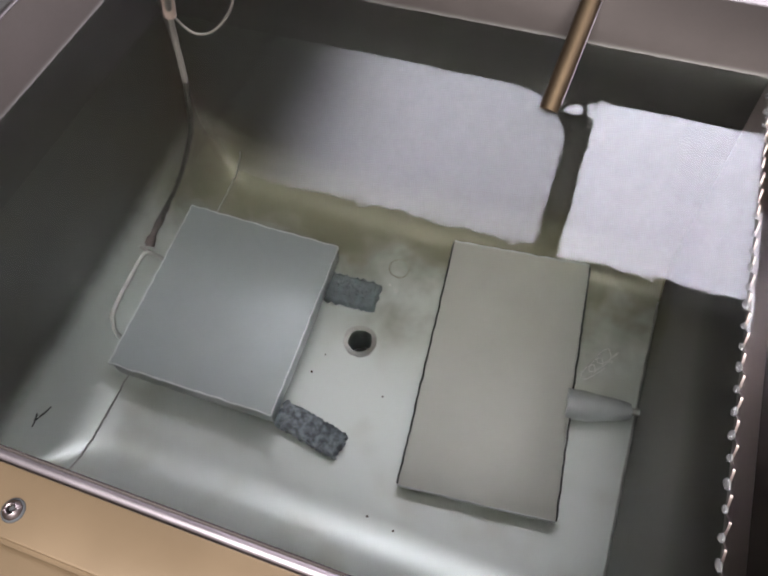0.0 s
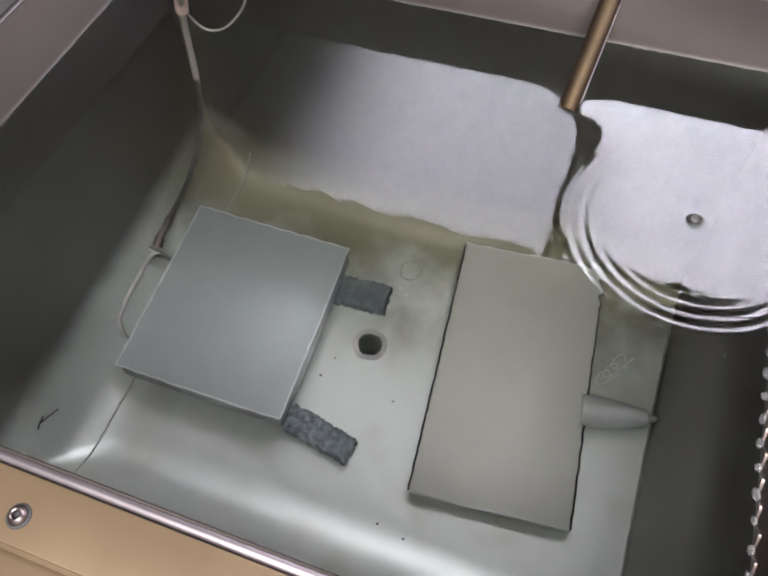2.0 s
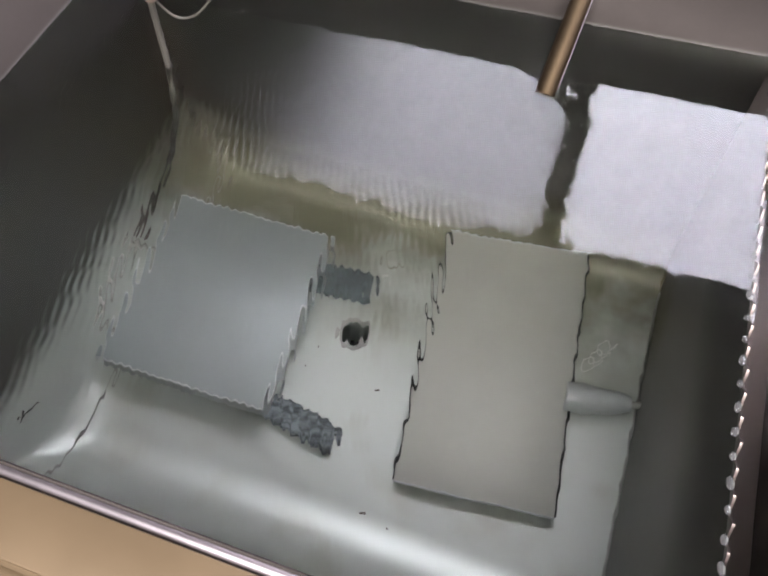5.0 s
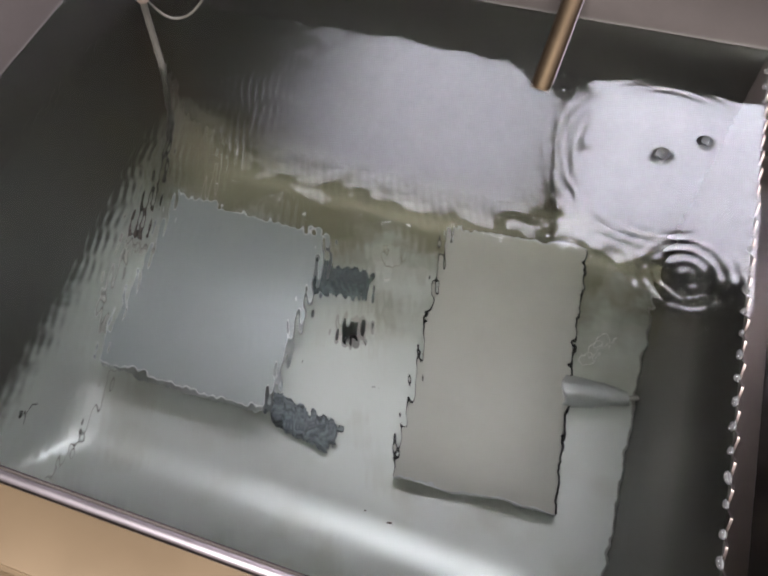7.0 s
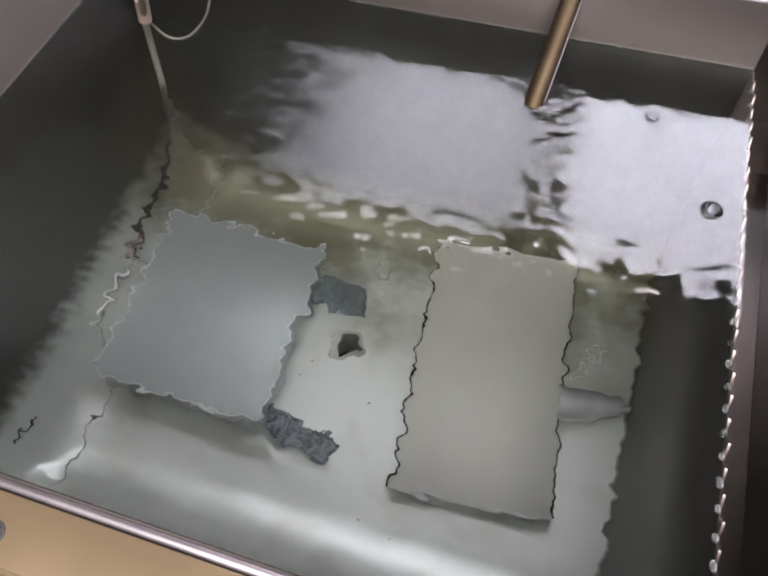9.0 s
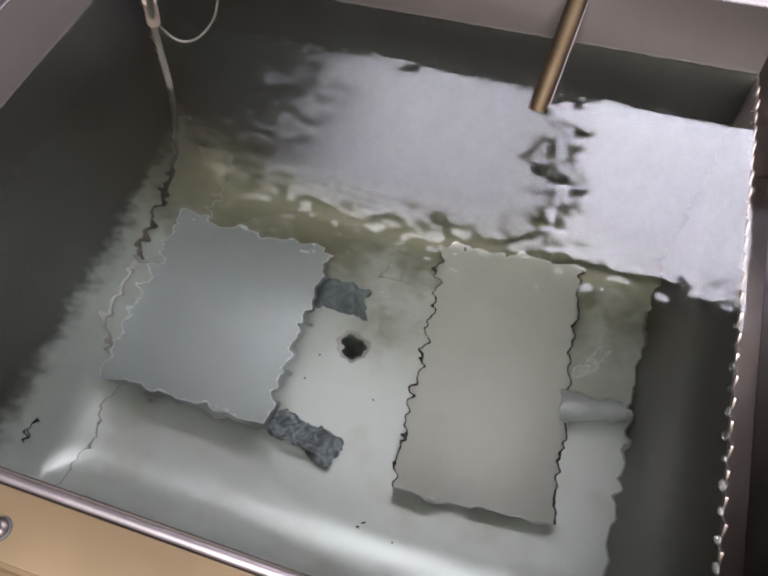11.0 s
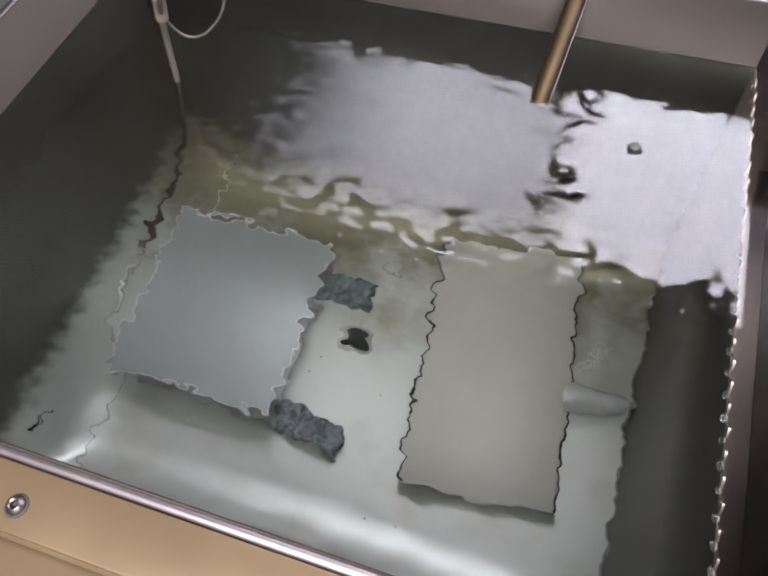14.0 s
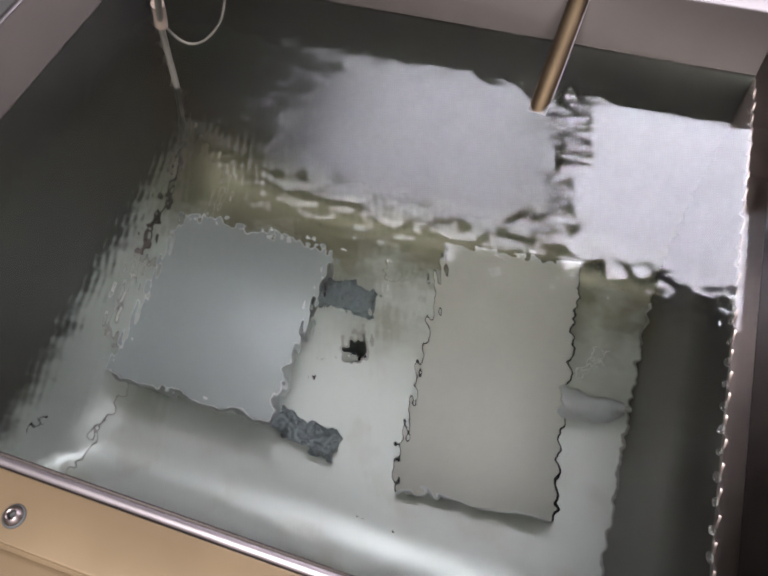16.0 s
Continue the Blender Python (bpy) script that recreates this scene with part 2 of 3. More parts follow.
def tube(points, radius, sides=12, steps=8, closed_ends=True, radii=None):
    """A round tube along a smooth line through the points."""
    pts = [Vector(p) for p in points]
    line, size = [], []
    for i in range(len(pts) - 1):
        a, b = pts[i], pts[i + 1]
        before, after = pts[max(i - 1, 0)], pts[min(i + 2, len(pts) - 1)]
        for s in range(steps):
            t = s / steps
            m0, m1 = (b - before) / 2, (after - a) / 2
            line.append((2 * t**3 - 3 * t**2 + 1) * a + (t**3 - 2 * t**2 + t) * m0 + (-2 * t**3 + 3 * t**2) * b + (t**3 - t**2) * m1)
            size.append(radius if radii is None else radii[i] * (1 - t) + radii[i + 1] * t)
    line.append(pts[-1])
    size.append(radius if radii is None else radii[-1])
    bm = bmesh.new()
    rings = []
    side = Vector((0.31, 0.77, 0.55)).normalized()
    for i, p in enumerate(line):
        way = (line[min(i + 1, len(line) - 1)] - line[max(i - 1, 0)]).normalized()
        side = (side - way * side.dot(way)).normalized()
        up = way.cross(side)
        rings.append([bm.verts.new(p + size[i] * (math.cos(a) * side + math.sin(a) * up)) for a in (2 * math.pi * j / sides for j in range(sides))])
    for a, b in zip(rings, rings[1:]):
        for j in range(sides):
            bm.faces.new((a[j], a[(j + 1) % sides], b[(j + 1) % sides], b[j]))
    if closed_ends:
        bm.faces.new(rings[0])
        bm.faces.new(rings[-1])
    return bm


def lathe(profile, sides=24):
    """A turned shape round z from (radius, height) pairs."""
    bm = bmesh.new()
    rings = []
    for r, h in profile:
        if r < 1e-6:
            rings.append([bm.verts.new((0, 0, h))])
        else:
            rings.append([bm.verts.new((r * math.cos(a), r * math.sin(a), h)) for a in (2 * math.pi * j / sides for j in range(sides))])
    for a, b in zip(rings, rings[1:]):
        for j in range(sides):
            k = (j + 1) % sides
            if len(a) == 1 and len(b) > 1:
                bm.faces.new((a[0], b[j], b[k]))
            elif len(b) == 1 and len(a) > 1:
                bm.faces.new((a[j], a[k], b[0]))
            elif len(a) > 1:
                bm.faces.new((a[j], a[k], b[k], b[j]))
    return bm


# ---- the room ----
def build_room():
    rx0, rx1, ry0, ry1 = -2.6, 2.8, -2.4, 3.4
    for name, b, mat, label, cat in (
            ("floor", (rx0 - .1, rx1 + .1, ry0 - .1, ry1 + .1, ROOM_Z0 - .1, ROOM_Z0), "floor", "dark grey concrete workshop floor under the tank", "floor"),
            ("ceiling", (rx0 - .1, rx1 + .1, ry0 - .1, ry1 + .1, ROOM_Z1 + .05, ROOM_Z1 + .15), "ceiling", "plain grey painted ceiling with two flat lamps", "ceiling"),
            ("wall_north", (rx0, rx1, ry1, ry1 + .1, ROOM_Z0, ROOM_Z1 + .05), "wall", "plain dark grey painted wall", "wall"),
            ("wall_south", (rx0, rx1, ry0 - .1, ry0, ROOM_Z0, ROOM_Z1 + .05), "wall", "plain dark grey painted wall", "wall"),
            ("wall_west", (rx0 - .1, rx0, ry0 - .1, ry1 + .1, ROOM_Z0, ROOM_Z1 + .05), "wall", "plain dark grey painted wall", "wall"),
            ("wall_east", (rx1, rx1 + .1, ry0 - .1, ry1 + .1, ROOM_Z0, ROOM_Z1 + .05), "wall", "plain dark grey painted wall", "wall")):
        ob = part(name, box(*b), M[mat], None, label)
        tagged(ob, category=cat, kind="structure")
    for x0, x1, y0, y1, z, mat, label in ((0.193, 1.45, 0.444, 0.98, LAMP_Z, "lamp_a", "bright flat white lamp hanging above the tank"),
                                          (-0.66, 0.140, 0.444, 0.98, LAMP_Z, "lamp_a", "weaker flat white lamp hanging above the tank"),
                                          # added fill lamp, unseen, that brightens the boxes and the basin
                                          (-0.25, 1.75, -1.95, -1.15, ROOM_Z1 - 0.02, "lamp_a", "added flat white fill lamp under the ceiling, out of view")):
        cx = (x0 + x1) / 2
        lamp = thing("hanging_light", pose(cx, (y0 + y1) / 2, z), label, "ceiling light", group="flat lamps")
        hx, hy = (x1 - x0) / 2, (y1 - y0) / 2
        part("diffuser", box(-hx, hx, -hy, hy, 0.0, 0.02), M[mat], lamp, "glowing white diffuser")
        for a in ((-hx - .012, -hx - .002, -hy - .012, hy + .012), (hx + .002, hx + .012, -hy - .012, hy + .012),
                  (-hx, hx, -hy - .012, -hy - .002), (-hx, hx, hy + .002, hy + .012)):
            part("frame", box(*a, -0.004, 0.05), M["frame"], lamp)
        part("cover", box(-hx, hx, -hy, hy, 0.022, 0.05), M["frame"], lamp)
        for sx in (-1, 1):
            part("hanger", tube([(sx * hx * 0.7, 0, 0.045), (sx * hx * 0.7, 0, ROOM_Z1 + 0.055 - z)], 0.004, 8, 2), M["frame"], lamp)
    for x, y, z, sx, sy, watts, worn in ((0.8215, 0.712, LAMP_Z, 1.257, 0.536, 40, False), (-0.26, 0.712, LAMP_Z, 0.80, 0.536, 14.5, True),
                                         # output of the added fill lamp near the ceiling
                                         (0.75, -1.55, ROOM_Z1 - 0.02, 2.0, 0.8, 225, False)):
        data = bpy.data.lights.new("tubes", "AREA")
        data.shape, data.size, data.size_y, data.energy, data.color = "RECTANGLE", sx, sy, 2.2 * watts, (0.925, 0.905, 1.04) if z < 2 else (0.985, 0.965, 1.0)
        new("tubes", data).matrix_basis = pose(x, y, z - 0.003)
        if worn:
            # the tubes of this lamp are dying at one end
            data.use_nodes = True
            tree = data.node_tree
            spot = tree.nodes.new("ShaderNodeNewGeometry").outputs["Parametric"]
            cut = tree.nodes.new("ShaderNodeSeparateXYZ")
            ramp = tree.nodes.new("ShaderNodeMapRange")
            ramp.interpolation_type = "SMOOTHSTEP"
            tree.links.new(spot, cut.inputs[0])
            tree.links.new(cut.outputs[0], ramp.inputs[0])
            for i, v in enumerate((0.10, 0.62, 0.0, 1.0), 1):
                ramp.inputs[i].default_value = v
            tree.links.new(ramp.outputs[0], tree.nodes["Emission"].inputs["Strength"])


# ---- the tank ----
def basin_shell():
    """Pressed basin: coved along the left, front and back edges, a sharp welded edge on the right, and a drain hole."""
    def arc(r, n=10):
        return [(r - r * math.sin(t), r - r * math.cos(t)) for t in (math.pi / 2 * (1 - i / n) for i in range(n + 1))]
    # (place, height) pairs across and along; the two flat middles stay one face
    across = [(X0, ZR), (X0, 0.40), (X0, 0.25)] + [(X0 + a, h) for a, h in arc(COVE_SIDE)] + [(X1, 0), (X1, 0.12), (X1, 0.3), (X1, WEIR_Z)]
    along = [(Y0, ZR), (Y0, 0.40), (Y0, 0.25)] + [(Y0 + a, h) for a, h in arc(COVE_FRONT, 14)] + [(Y1 - a, h) for a, h in reversed(arc(COVE_BACK))] + [(Y1, 0.25), (Y1, 0.40), (Y1, ZR)]
    bm = bmesh.new()
    grid = [[bm.verts.new((x, y, min(ZR, max(a, b)))) for y, b in along] for x, a in across]
    edges = []
    for i in range(len(across) - 1):
        for j in range(len(along) - 1):
            quad = (grid[i][j], grid[i + 1][j], grid[i + 1][j + 1], grid[i][j + 1])
            if across[i][1] < 1e-6 and across[i + 1][1] < 1e-6 and along[j][1] < 1e-6 and along[j + 1][1] < 1e-6:
                middle = quad
            else:
                bm.faces.new(quad)
    edges = [bm.edges.get((middle[k], middle[(k + 1) % 4])) for k in range(4)]
    ring = [bm.verts.new((DRAIN[0] + DRAIN[2] * math.cos(a), DRAIN[1] + DRAIN[2] * math.sin(a), 0)) for a in (2 * math.pi * j / 32 for j in range(32))]
    hole = [bm.edges.new((ring[j], ring[(j + 1) % 32])) for j in range(32)]
    bmesh.ops.triangle_fill(bm, edges=edges + hole, use_beauty=True, use_dissolve=False)
    low = bmesh.ops.extrude_edge_only(bm, edges=hole)["geom"]
    bmesh.ops.translate(bm, verts=[v for v in low if isinstance(v, bmesh.types.BMVert)], vec=(0, 0, -0.07))
    bmesh.ops.remove_doubles(bm, verts=bm.verts, dist=1e-5)
    bmesh.ops.dissolve_degenerate(bm, edges=bm.edges, dist=1e-5)
    bmesh.ops.recalc_face_normals(bm, faces=bm.faces)
    if sum(f.normal.z * f.calc_area() for f in bm.faces) < 0:
        bmesh.ops.reverse_faces(bm, faces=bm.faces)
    return bm


DRAIN = (-0.0226, -0.0687, 0.0155)
COVE_FRONT, COVE_BACK, COVE_SIDE = 0.13, 0.058, 0.09


def build_tank():
    tank = thing("steel_tank", pose(0, 0, ROOM_Z0), "open stainless steel water tank with a bronzed front edge", "tank")
    up = pose(0, 0, -ROOM_Z0)
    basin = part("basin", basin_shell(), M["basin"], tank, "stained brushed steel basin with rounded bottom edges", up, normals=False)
    s = basin.modifiers.new("sheet", "SOLIDIFY")
    s.thickness, s.offset = 0.002, -1
    w = 0.045
    # rolled rims: a thin upright lip and a flat flange
    part("flange", box(X0 - .012, X0 - .0025, Y0, Y1, ZR - .03, ZR, 0.004, 3), M["rim"], tank, "", up)
    part("flange", box(XC + .003, XC + w, Y0, Y1, ZR - .03, ZR, 0.004, 3), M["rim"], tank, "", up)
    part("flange", box(X0 - w, XC + w, Y1 + .001, Y1 + w, ZR - .03, ZR, 0.004, 3), M["rim"], tank, "", up)
    front = part("front_flange", box(X0 - w, XC + w, Y0 - .0455, Y0 - .0085, ZR - .03, ZR + .001, 0.002, 2), M["front"], tank, "bronze-toned flat steel front edge", up)
    part("front_lip", box(X0 - w, XC + w, Y0 - .008, Y0 - .0005, ZR - .03, ZR, 0.0035, 4), M["lip"], tank, "bright rounded lip", up)
    part("front_shelf", box(X0 - w, XC + w, Y0 - .125, Y0 - .047, ZR - .03, ZR - .003, 0.003, 2), M["front"], tank, "bronze-toned panel below a groove", up)
    part("groove", box(X0 - w + .001, XC + w - .001, Y0 - .0478, Y0 - .0447, ZR - .029, ZR - .0035), M["front"], tank, "", up)
    for px in (-0.0638,):
        bolt = part("bolt", lathe([(0.0023, 0.0010), (0.0025, 0.0036), (0.0032, 0.0041), (0.0050, 0.0028), (0.0058, 0.0004)], 20), M["bolt"], tank, "round-headed steel bolt", up @ pose(px, -0.4299, ZR + .001))
        part("socket", lathe([(0.0, 0.0006), (0.0024, 0.0010)], 6), M["dark"], bolt, "dark hexagonal socket")
        part("washer", lathe([(0.0058, 0.0011), (0.0068, 0.0008), (0.0071, 0.0), (0.0058, 0.0)], 24), M["dark"], bolt)
    # outer casing down to the ground
    c = w + 0.004
    for b in ((X0 - c, X0 - w - .001, Y0 - .125, Y1 + c), (XC + w + .001, XC + c, Y0 - .125, Y1 + c),
              (X0 - w, XC + w, Y1 + w + .001, Y1 + c), (X0 - w, XC + w, Y0 - .125, Y0 - .121)):
        part("casing_panel", box(*b, ROOM_Z0, ZR - .032, 0.001, 1), M["rim"], tank, "", up)
    # overflow channel behind the notched weir
    part("channel_wall", box(XC, XC + .002, Y0, Y1, 0.33, ZR, 0.0006, 1), M["channel"], tank, "brushed steel wall of the overflow channel", up)
    for ya, yb in ((Y0 - .002, Y0), (Y1, Y1 + .0009)):
        part("channel_end", box(X1 + .0005, XC - .0002, ya, yb, 0.33, ZR - .0005), M["channel"], tank, "", up)
    part("channel_floor", box(X1 + .003, XC - .0005, Y0 + .0005, Y1 - .0005, 0.328, 0.33), M["channel"], tank, "", up)
    pitch = 0.0176
    bm = bmesh.new()
    low, tip = -0.004, 0.0085
    outline = [(-pitch * 0.5, low), (pitch * 0.5, low), (pitch * 0.46, 0.0005), (pitch * 0.10, tip - 0.001), (0, tip), (-pitch * 0.10, tip - 0.001), (-pitch * 0.46, 0.0005)]
    for sx in (-0.0008, 0.0008):
        bm.faces.new([bm.verts.new((sx, a, h)) for a, h in outline])
    bm.verts.ensure_lookup_table()
    for k in range(7):
        bm.faces.new([bm.verts[k], bm.verts[(k + 1) % 7], bm.verts[7 + (k + 1) % 7], bm.verts[7 + k]])
    tooth = mesh_of(bm, "weir_tooth", 30)
    tooth.materials.append(M["channel"])
    for k in range(int((Y1 - Y0) / pitch)):
        ob = new("weir_tooth", tooth)
        ob.parent = tank
        ob.matrix_basis = up @ pose(X1 + .0011, Y0 + pitch * (k + 0.55), WEIR_Z, 0, 4 * math.sin(k * 2.3), 0)
    # drain
    part("drain_ring", lathe([(DRAIN[2], -0.004), (DRAIN[2] + .0005, 0.0006), (DRAIN[2] + .006, 0.0011), (DRAIN[2] + .0065, 0.0002)], 32), M["weld"], tank, "bright steel ring round the drain hole", up @ pose(DRAIN[0], DRAIN[1], 0.0))
    part("drain_cap", lathe([(0.0, -0.065), (DRAIN[2] + .002, -0.066)], 32), M["dark"], tank, "", up @ pose(DRAIN[0], DRAIN[1], 0.0))
    # weld seam across the basin and along its sharp edge
    f, c = COVE_FRONT, COVE_BACK
    def cove_line(x, d=0.0012):
        low = 0.0068
        a = [(x, Y0 + f - (f - d) * math.cos(t), max(low, f - (f - d) * math.sin(t))) for t in (math.pi / 16 * i for i in range(3, 9))]
        return a + [(x, Y1 - c + (c - d) * math.sin(t), max(low, c - (c - d) * math.cos(t))) for t in (math.pi / 16 * i for i in range(7))]
    part("weld_seam", tube(cove_line(-0.279), 0.0011, 8, 4), M["weld"], tank, "thin pale weld seam", up)
    part("weld_seam", tube([(X1 - .001, Y0 + .01, .001), (X1 - .001, -0.1, .001), (X1 - .001, Y1 - .01, .001)], 0.0016, 8, 6), M["weld"], tank, "", up)


def build_flecks():
    """Lime flecks and a chalky squiggle on the basin's floor."""
    rng = random.Random(9)
    for x, y, r in ((-0.012, 0.020, 0.0024), (-0.002, 0.014, 0.0030), (-0.066, -0.128, 0.0016), (-0.058, -0.100, 0.0012), (0.062, -0.272, 0.0016), (0.095, -0.278, 0.0015), (0.03, -0.13, 0.0012)):
        bm = bmesh.new()
        bmesh.ops.create_icosphere(bm, subdivisions=2, radius=r)
        for v in bm.verts:
            v.co *= rng.uniform(0.8, 1.15)
            v.co.z *= 0.35
        dark = r < 0.002
        ob = part("rust_fleck" if dark else "lime_fleck", bm, M["pipe" if dark else "lime"], None, "small dark rust fleck on the basin floor" if dark else "small white lime fleck on the basin floor", pose(x, y, r * 0.2, 0, 0, rng.uniform(0, 90)))
        tagged(ob, category="fleck", group="flecks on the basin floor")
    ring = part("lime_ring", lathe([(0.0125, 0.0001), (0.0132, 0.0006), (0.0142, 0.0006), (0.0150, 0.0001)], 28), M["lime_dull"], None, "faint pale lime ring on the basin floor", pose(-0.008, 0.047, 0.0012))
    tagged(ring, category="stain")
    # dark lines put in for the shade of a dent in the corner
    for a, b in (((-0.3255, -0.288, 0.050), (-0.3295, -0.312, 0.062)), ((-0.3310, -0.303, 0.062), (-0.3285, -0.318, 0.060))):
        mark = part("scratch", tube([a, b], 0.0009, 6, 3), M["dent_shade"], None, "dark line standing for a dent's shade at the corner of the basin")
        tagged(mark, category="scratch", group="scratches in the corner")
    for cx, cy, k, n in ((0.268, -0.008, 2.4, 9), (0.276, 0.006, 3.3, 8), (0.262, -0.020, 2.9, 8)):
        pts = [(cx + 0.010 * math.cos(k * a) + 0.004 * a, cy + 0.011 * math.sin((k + 0.7) * a), 0.0006) for a in (0.35 * i for i in range(n))]
        ob = part("lime_streak", tube(pts, 0.0008, 6, 5), M["lime"], None, "thin chalky white lime streak on the basin floor")
        tagged(ob, category="streak", group="lime streaks on the basin floor")


def build_water():
    bm = bmesh.new()
    bmesh.ops.create_grid(bm, x_segments=8, y_segments=8, size=0.5, matrix=Matrix.Translation(((X0 + X1) / 2, (Y0 + Y1) / 2, 0)) @ Matrix.Diagonal((X1 - X0 + .002, Y1 - Y0 + .002, 1, 1)))
    ob = part("water", bm, M["water"], None, "clear water filling the steel tank, still and then rippled")
    ob.location = (0, 0, ZW)
    tagged(ob, category="water", kind="structure")
    return ob


# ---- what lies in the tank ----
def lid_edges(t, w, l, h, sides):
    # pale strips along the edges stand for the highlights there
    corners = [(-w, -l), (w, -l), (w, l), (-w, l)]
    for a, b in ((corners[k], corners[(k + 1) % 4]) for k in sides):
        part("edge_glint", tube([(*a, h - .0012), (*b, h - .0012)], 0.0014, 8, 2), M["edge"], t, "bright strip standing for the highlight on the lid's edge")


def build_left_box():
    t = thing("transducer_box", pose(-0.1875, -0.0943, 0.0185, 0, 0, 1.64), "flat brushed steel box lying on two grey pads under water", "steel box")
    w, l, h = 0.2105 / 2, 0.2385 / 2, 0.0383
    part("lid", box(-w, w, -l, l, h - .003, h, 0.0013, 3), M["lid_bright"], t, "polished flat steel lid")
    lid_edges(t, w, l, h, (0, 1, 2, 3))
    part("body", box(-w + .001, w - .001, -l + .001, l - .001, 0.0, h - .0032, 0.0015, 2), M["side"], t)
    z = 0.040
    part("handle", tube([(-w, 0.036, z - .022), (-w - .020, 0.034, z), (-w - .027, 0.026, z), (-w - .028, 0.0, z), (-w - .026, -0.055, z), (-w - .021, -0.070, z - .005), (-w - .012, -0.080, z - .015), (-w, -0.082, z - .022)], 0.0031, 10, 8), M["weld"], t, "bent steel rod handle")
    part("crossbar", tube([(-w - .036, 0.037, z + .003), (-w, 0.036, z - .016)], 0.0022, 10, 2), M["weld"], t)
    part("cable_socket", lathe([(0, 0), (0.006, 0), (0.0065, 0.012), (0.0045, 0.016), (0, 0.016)], 14), M["bolt"], t, "", pose(-w - .026, 0.043, z - .002, -70, 0, 10))
    return t


def build_pads():
    for x, y, l, w, turn, tag in ((-0.062, -0.010, 0.086, 0.038, 4, "dark grey fibre pad propping the steel box"), (-0.038, -0.200, 0.088, 0.032, -10, "light grey coarse fibre pad propping the steel box")):
        bm = bmesh.new()
        nx, ny = 34, 14
        rng = random.Random(int(y * 1000) + 7)
        top = [[bm.verts.new((l * (i / nx - .5) + (rng.uniform(-.0018, .0018) if i in (0, nx) else 0), w * (j / ny - .5) + (rng.uniform(-.0018, .0018) if j in (0, ny) else 0),
                              0.0175 - (0.0025 if i in (0, nx) or j in (0, ny) else 0) + rng.uniform(-.0013, .0013))) for j in range(ny + 1)] for i in range(nx + 1)]
        for i in range(nx):
            for j in range(ny):
                bm.faces.new((top[i][j], top[i + 1][j], top[i + 1][j + 1], top[i][j + 1]))
        rim_edges = [e for e in bm.edges if e.is_boundary]
        low = bmesh.ops.extrude_edge_only(bm, edges=rim_edges)["geom"]
        for v in low:
            if isinstance(v, bmesh.types.BMVert):
                v.co.z = 0.0
        ob = part("fibre_pad", bm, M["pad_light" if "light" in tag else "pad"], None, tag, pose(x, y, 0.0004, 0, 0, turn))
        tagged(ob, category="pad", group="pads under the box")


def build_right_box():
    t = thing("transducer_box", pose(0.1587, -0.0557, 0.0, 0, 0, 5.39), "long brushed steel box with a flat lid standing under water", "steel box")
    w, l, h = 0.1800 / 2, 0.3335 / 2, 0.0200
    part("lid", box(-w, w, -l, l, h - .004, h, 0.0014, 2), M["lid"], t, "smooth flat steel lid")
    lid_edges(t, w, l, h, (0, 2))
    # dark strips stand for the shadow below the overhanging lid
    for sx in (-1, 1):
        part("shade_strip", box(sx * (w + .0012) - .0011, sx * (w + .0012) + .0011, -l + .002, l - .002, h - .0065, h - .0012, 0.0004, 1), M["dark"], t, "dark strip standing for the shadow under the lid's side")
    part("body", box(-w + .006, w - .006, -l + .006, l - .006, 0.004, h - .0042, 0.0015, 2), M["side"], t)
    for fx in (-w + .02, w - .02):
        for fy in (-l + .02, l - .02):
            part("foot", lathe([(0, 0), (0.010, 0), (0.010, 0.0038), (0, 0.0038)], 14), M["dark"], t, "", pose(fx, fy, 0.0))
    gland = part("cable_gland", tube([(w - .005, -0.026, 0.0195), (w + .016, -0.0255, 0.0195), (w + .050, -0.023, 0.021), (w + .069, -0.0215, 0.022)], 0.018, 16, 4, radii=[0.0185, 0.0185, 0.0135, 0.0085]), M["edge"], t, "tapered steel cable gland")
    part("cable_end", tube([(w + .067, -0.0215, 0.022), (w + .0805, -0.021, 0.023)], 0.0042, 10, 3), M["weld"], gland)
    return t


def build_cables():
    t = thing("cable", pose(0, 0, 0), "thin grey cable hanging into the water to the steel box", "cable")
    part("cord", tube(CABLE, 0.0030, 12, 10), M["cable"], t)
    part("plug", tube(PLUG, 0.0048, 12, 4, radii=[0.0036, 0.0052, 0.0046, 0.006]), M["bolt"], t, "bright metal plug")
    part("sleeve", tube(SLEEVE, 0.0058, 12, 6), M["sleeve"], t, "pale beige sleeve")
    s = thing("wire", pose(0, 0, 0), "thin dark wire looping along the back wall", "wire")
    part("strand", tube(LOOP, 0.0012, 8, 10), M["cable"], s)
    p = thing("copper_tube", pose(0, 0, 0), "brown copper tube dipping into the water by the back wall", "tube")
    part("tube_wall", tube(PIPE, 0.0090, 20, 8), M["pipe"], p)
    # thin bright strips along both edges of the tube
    for off, first in ((0.0094, 1), (-0.0094, 3)):
        part("seam", tube([(x + off, y, z + 0.002) for x, y, z in PIPE[first:]], 0.0005, 8, 6), M["lip"], p, "thin bright line along the edge of the tube")


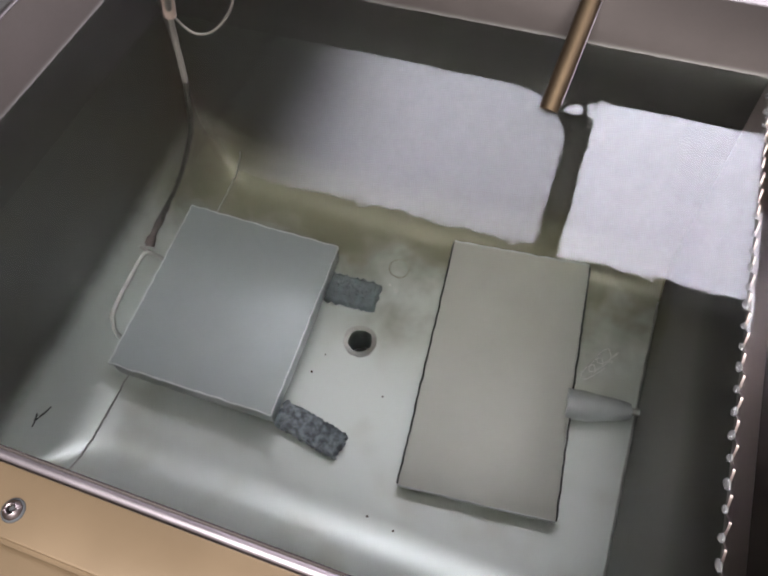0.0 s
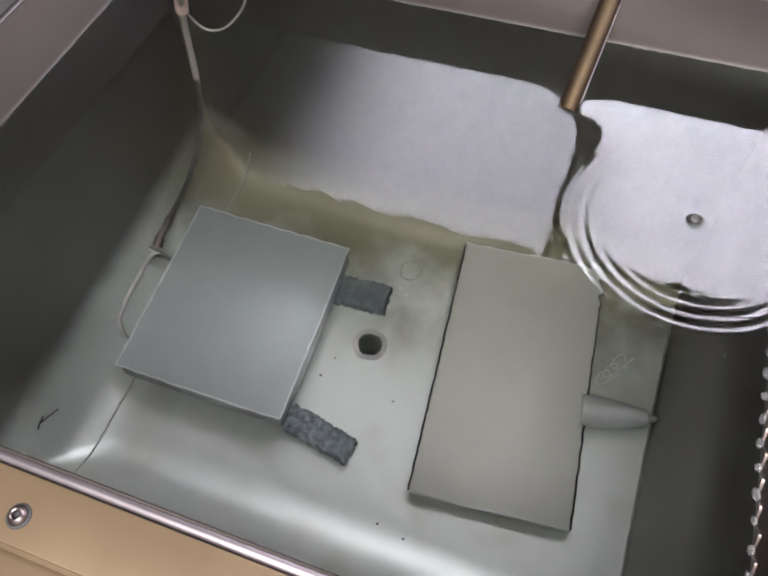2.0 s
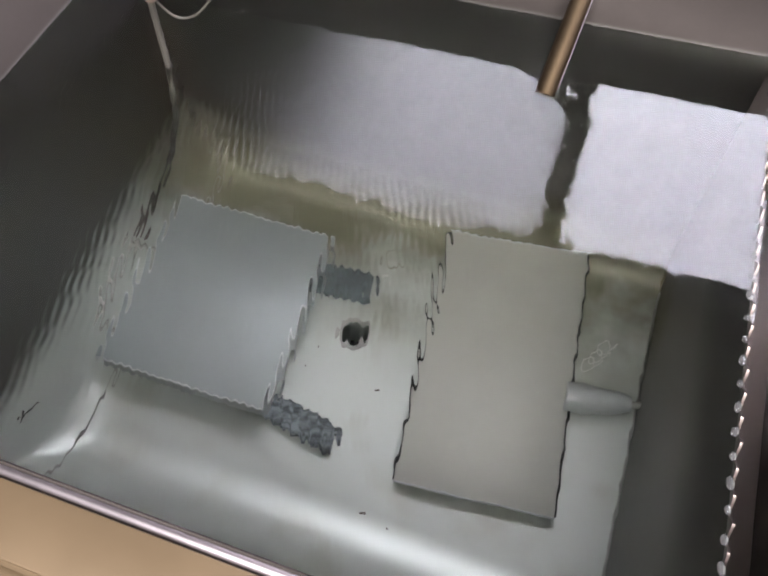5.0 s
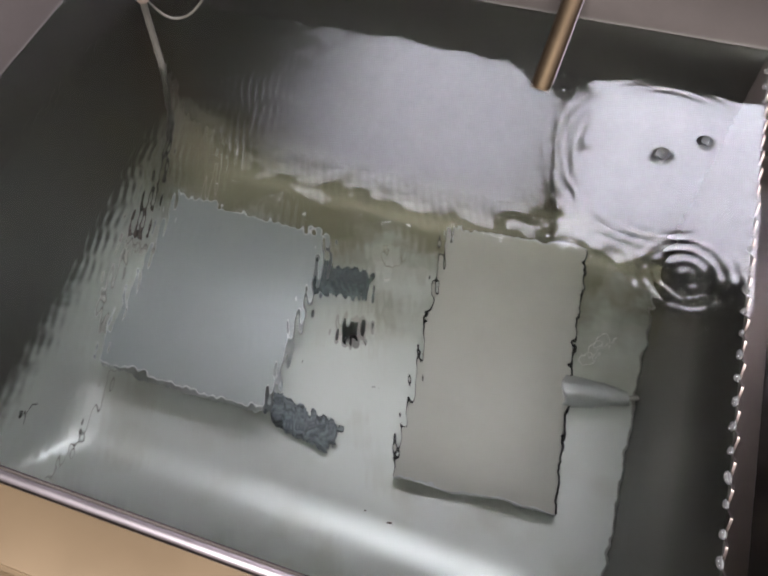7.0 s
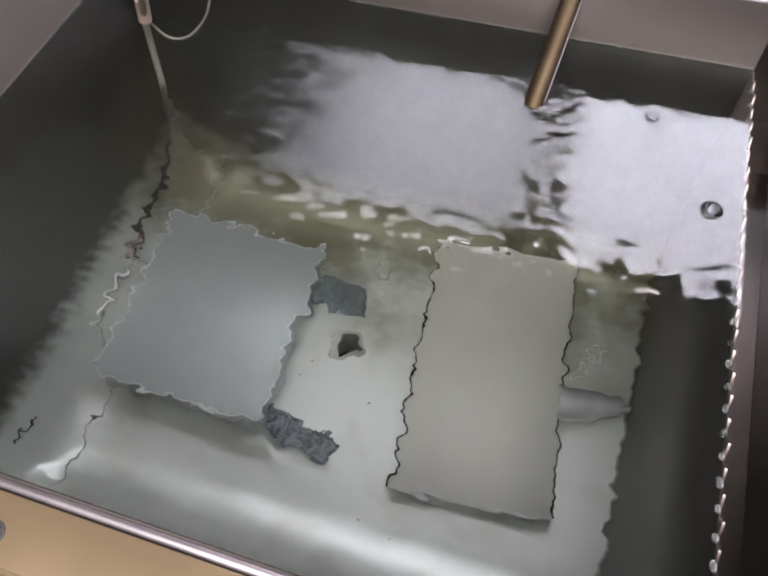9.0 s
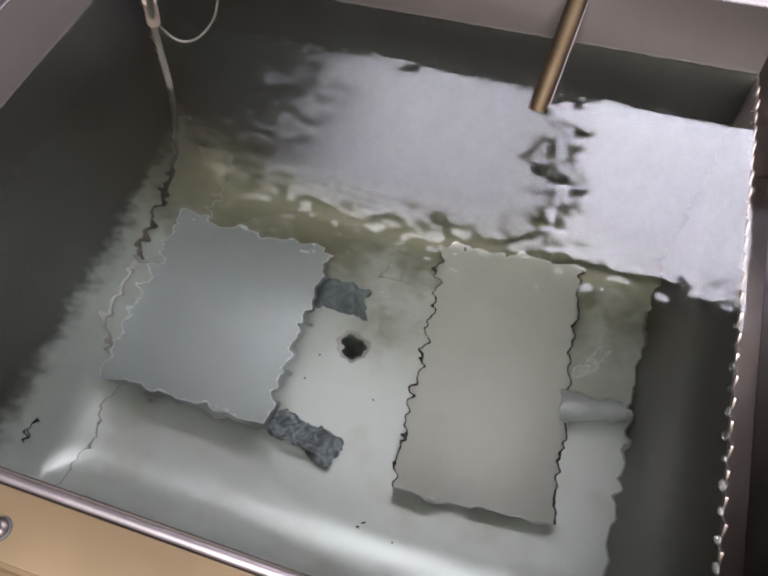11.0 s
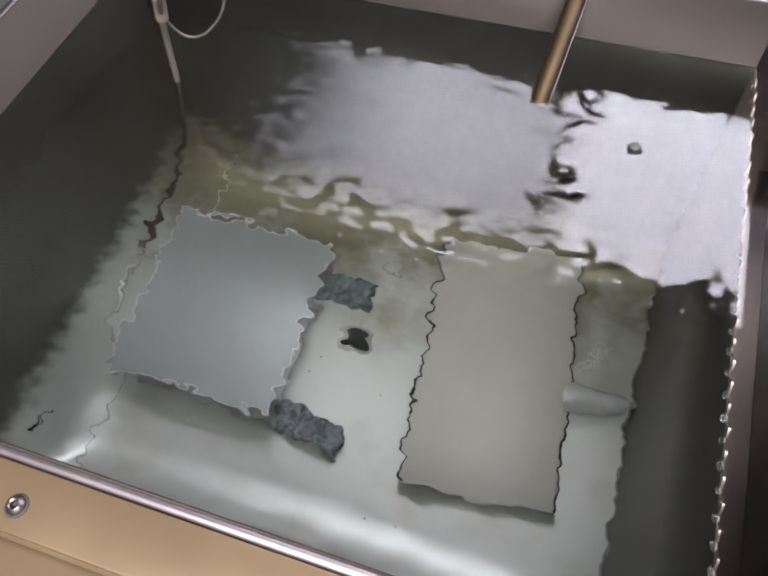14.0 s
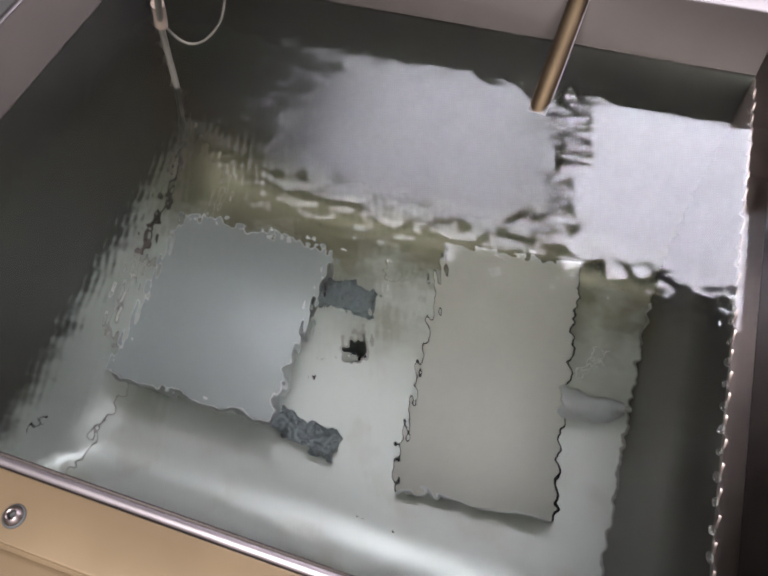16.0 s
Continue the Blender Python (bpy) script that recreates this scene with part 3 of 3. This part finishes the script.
def build_beads():
    """Tongues of water bulging through the notches of the weir."""
    rng = random.Random(4)
    bm = bmesh.new()
    pitch = 0.0176
    for k in range(int((Y1 - Y0) / pitch) - 1):
        y = Y0 + pitch * (k + 1.05) + rng.uniform(-0.001, 0.001)
        r = rng.uniform(0.0024, 0.0034)
        m = Matrix.Translation((X1 - 0.0012, y, rng.uniform(-0.001, 0.0008))) @ Matrix.Rotation(rng.uniform(-0.3, 0.3), 4, "Z") @ Matrix.Diagonal((r * 0.75, r * rng.uniform(1.0, 1.4), r * 0.75, 1))
        bmesh.ops.create_icosphere(bm, subdivisions=3, radius=1.0, matrix=m)
    ob = part("water_drops", bm, M["drop"], None, "row of clear water bulges along the notched steel weir", pose(0, 0, ZW + 0.001), smooth=90)
    tagged(ob, category="drops", kind="stuff")


def build_channel_water():
    bm = bmesh.new()
    bmesh.ops.create_grid(bm, x_segments=2, y_segments=8, size=0.5, matrix=Matrix.Translation(((X1 + XC) / 2, (Y0 + Y1) / 2, 0)) @ Matrix.Diagonal((XC - X1 - .002, Y1 - Y0 - .001, 1, 1)))
    ob = part("channel_water", bm, M["water"], None, "clear water standing lower in the overflow channel")
    ob.location = (0, 0, ZW - 0.055)
    tagged(ob, category="water", kind="structure")


def build_bubble(r):
    ring = [(1.7, 0.0), (1.4, 0.07), (1.15, 0.28), (1.02, 0.55), (0.96, 0.58), (0.88, 0.30), (0.70, 0.08), (0.45, 0.01), (0.0, 0.0)]
    ob = part("bubble", lathe([(a * r, b * r) for a, b in ring], 28), M["film"], None, "small round air bubble floating on the water", smooth=80)
    return tagged(ob, category="bubble", group="bubbles on the water")


CABLE = [(-0.1242, -0.0756, 0.6800), (-0.1849, -0.0234, 0.5750), (-0.1942, -0.0233, 0.4948), (-0.1910, -0.0384, 0.4400), (-0.2267, -0.0116, 0.3300), (-0.2699, -0.0034, 0.2000), (-0.3080, -0.0107, 0.1000), (-0.3235, -0.0243, 0.0600)]
PLUG = [(-0.3085, -0.0028, 0.1000), (-0.3220, -0.0208, 0.0650), (-0.3254, -0.0288, 0.0550), (-0.3279, -0.0512, 0.0500)]
SLEEVE = [(-0.1799, -0.0253, 0.5950), (-0.1836, -0.0226, 0.5830), (-0.1872, -0.0212, 0.5690)]
LOOP = [(-0.1882, -0.0173, 0.5650), (-0.1824, -0.0094, 0.5450), (-0.1724, -0.0055, 0.5400), (-0.1592, -0.0011, 0.5450), (-0.1456, 0.0073, 0.5600), (-0.1385, 0.0126, 0.5800), (-0.1317, 0.0125, 0.6000)]
PIPE = [(0.1445, 0.0419, 0.4908), (0.1453, 0.0488, 0.4948), (0.1504, 0.0919, 0.5202), (0.1554, 0.1350, 0.5455), (0.1614, 0.1867, 0.5759)]
BUBBLE_ROWS = [
    [(0, 0.1000, -0.0600, 0.0120), (5.2, 0.1000, -0.0600, 0.0120), (5.8, 0.1941, -0.0099, 0.2800), (6.3, 0.2883, 0.0402, 0.4964), (6.5, 0.2857, 0.0321, 0.4965), (7, 0.2549, -0.0081, 0.4966), (7.5, 0.2776, 0.0068, 0.4967), (8, 0.2764, -0.0321, 0.4968), (8.5, 0.2874, -0.0381, 0.4970), (9, 0.3051, -0.0359, 0.4971), (11, 0.2500, -0.3880, 0.4976), (16, 0.2500, -0.3880, 0.4988)],
    [(0, 0.2200, -0.0800, 0.0120), (5.2, 0.2200, -0.0800, 0.0120), (5.8, 0.2468, -0.0430, 0.2800), (6.3, 0.2737, -0.0059, 0.4964), (6.5, 0.3045, -0.0059, 0.4965), (7, 0.2867, 0.0158, 0.4966), (7.5, 0.2267, 0.0378, 0.4967), (8, 0.2353, 0.0558, 0.4968), (8.5, 0.2255, 0.0466, 0.4970), (9, 0.2484, 0.0544, 0.4971), (11, 0.2850, -0.3870, 0.4976), (16, 0.2850, -0.3870, 0.4988)],
    [(0, 0.1587, -0.0500, 0.0120), (1.65, 0.1587, -0.0500, 0.0120), (1.8, 0.2690, -0.0610, 0.4956), (2, 0.2660, -0.0520, 0.4957), (2.2, 0.2690, -0.0340, 0.4957), (2.45, 0.2770, -0.0370, 0.4958), (2.6, 0.1587, -0.0500, 0.0120), (6.1, 0.1587, -0.0500, 0.0120), (6.3, 0.2360, 0.0170, 0.4968), (6.4, 0.2290, 0.0060, 0.4968), (6.6, 0.1587, -0.0500, 0.0120), (13.6, 0.1587, -0.0500, 0.0120), (13.75, 0.2260, 0.0060, 0.4986), (14, 0.2360, 0.0070, 0.4987), (14.3, 0.2510, 0.0110, 0.4988), (14.5, 0.1587, -0.0500, 0.0120), (16, 0.1587, -0.0500, 0.0120)],
]

build_room()
build_tank()
build_flecks()
water = build_water()
build_left_box()
build_pads()
build_right_box()
build_cables()
build_beads()
build_channel_water()
bubbles = [build_bubble(0.0058), build_bubble(0.0048), build_bubble(0.0044)]


def motions():
    walk(water, [(t, pose(0, 0, ZW + RISE * t)) for t in range(17)])
    for bubble, rows in zip(bubbles, BUBBLE_ROWS):
        walk(bubble, [(t, pose(x, y, z)) for t, x, y, z in rows])


motions()
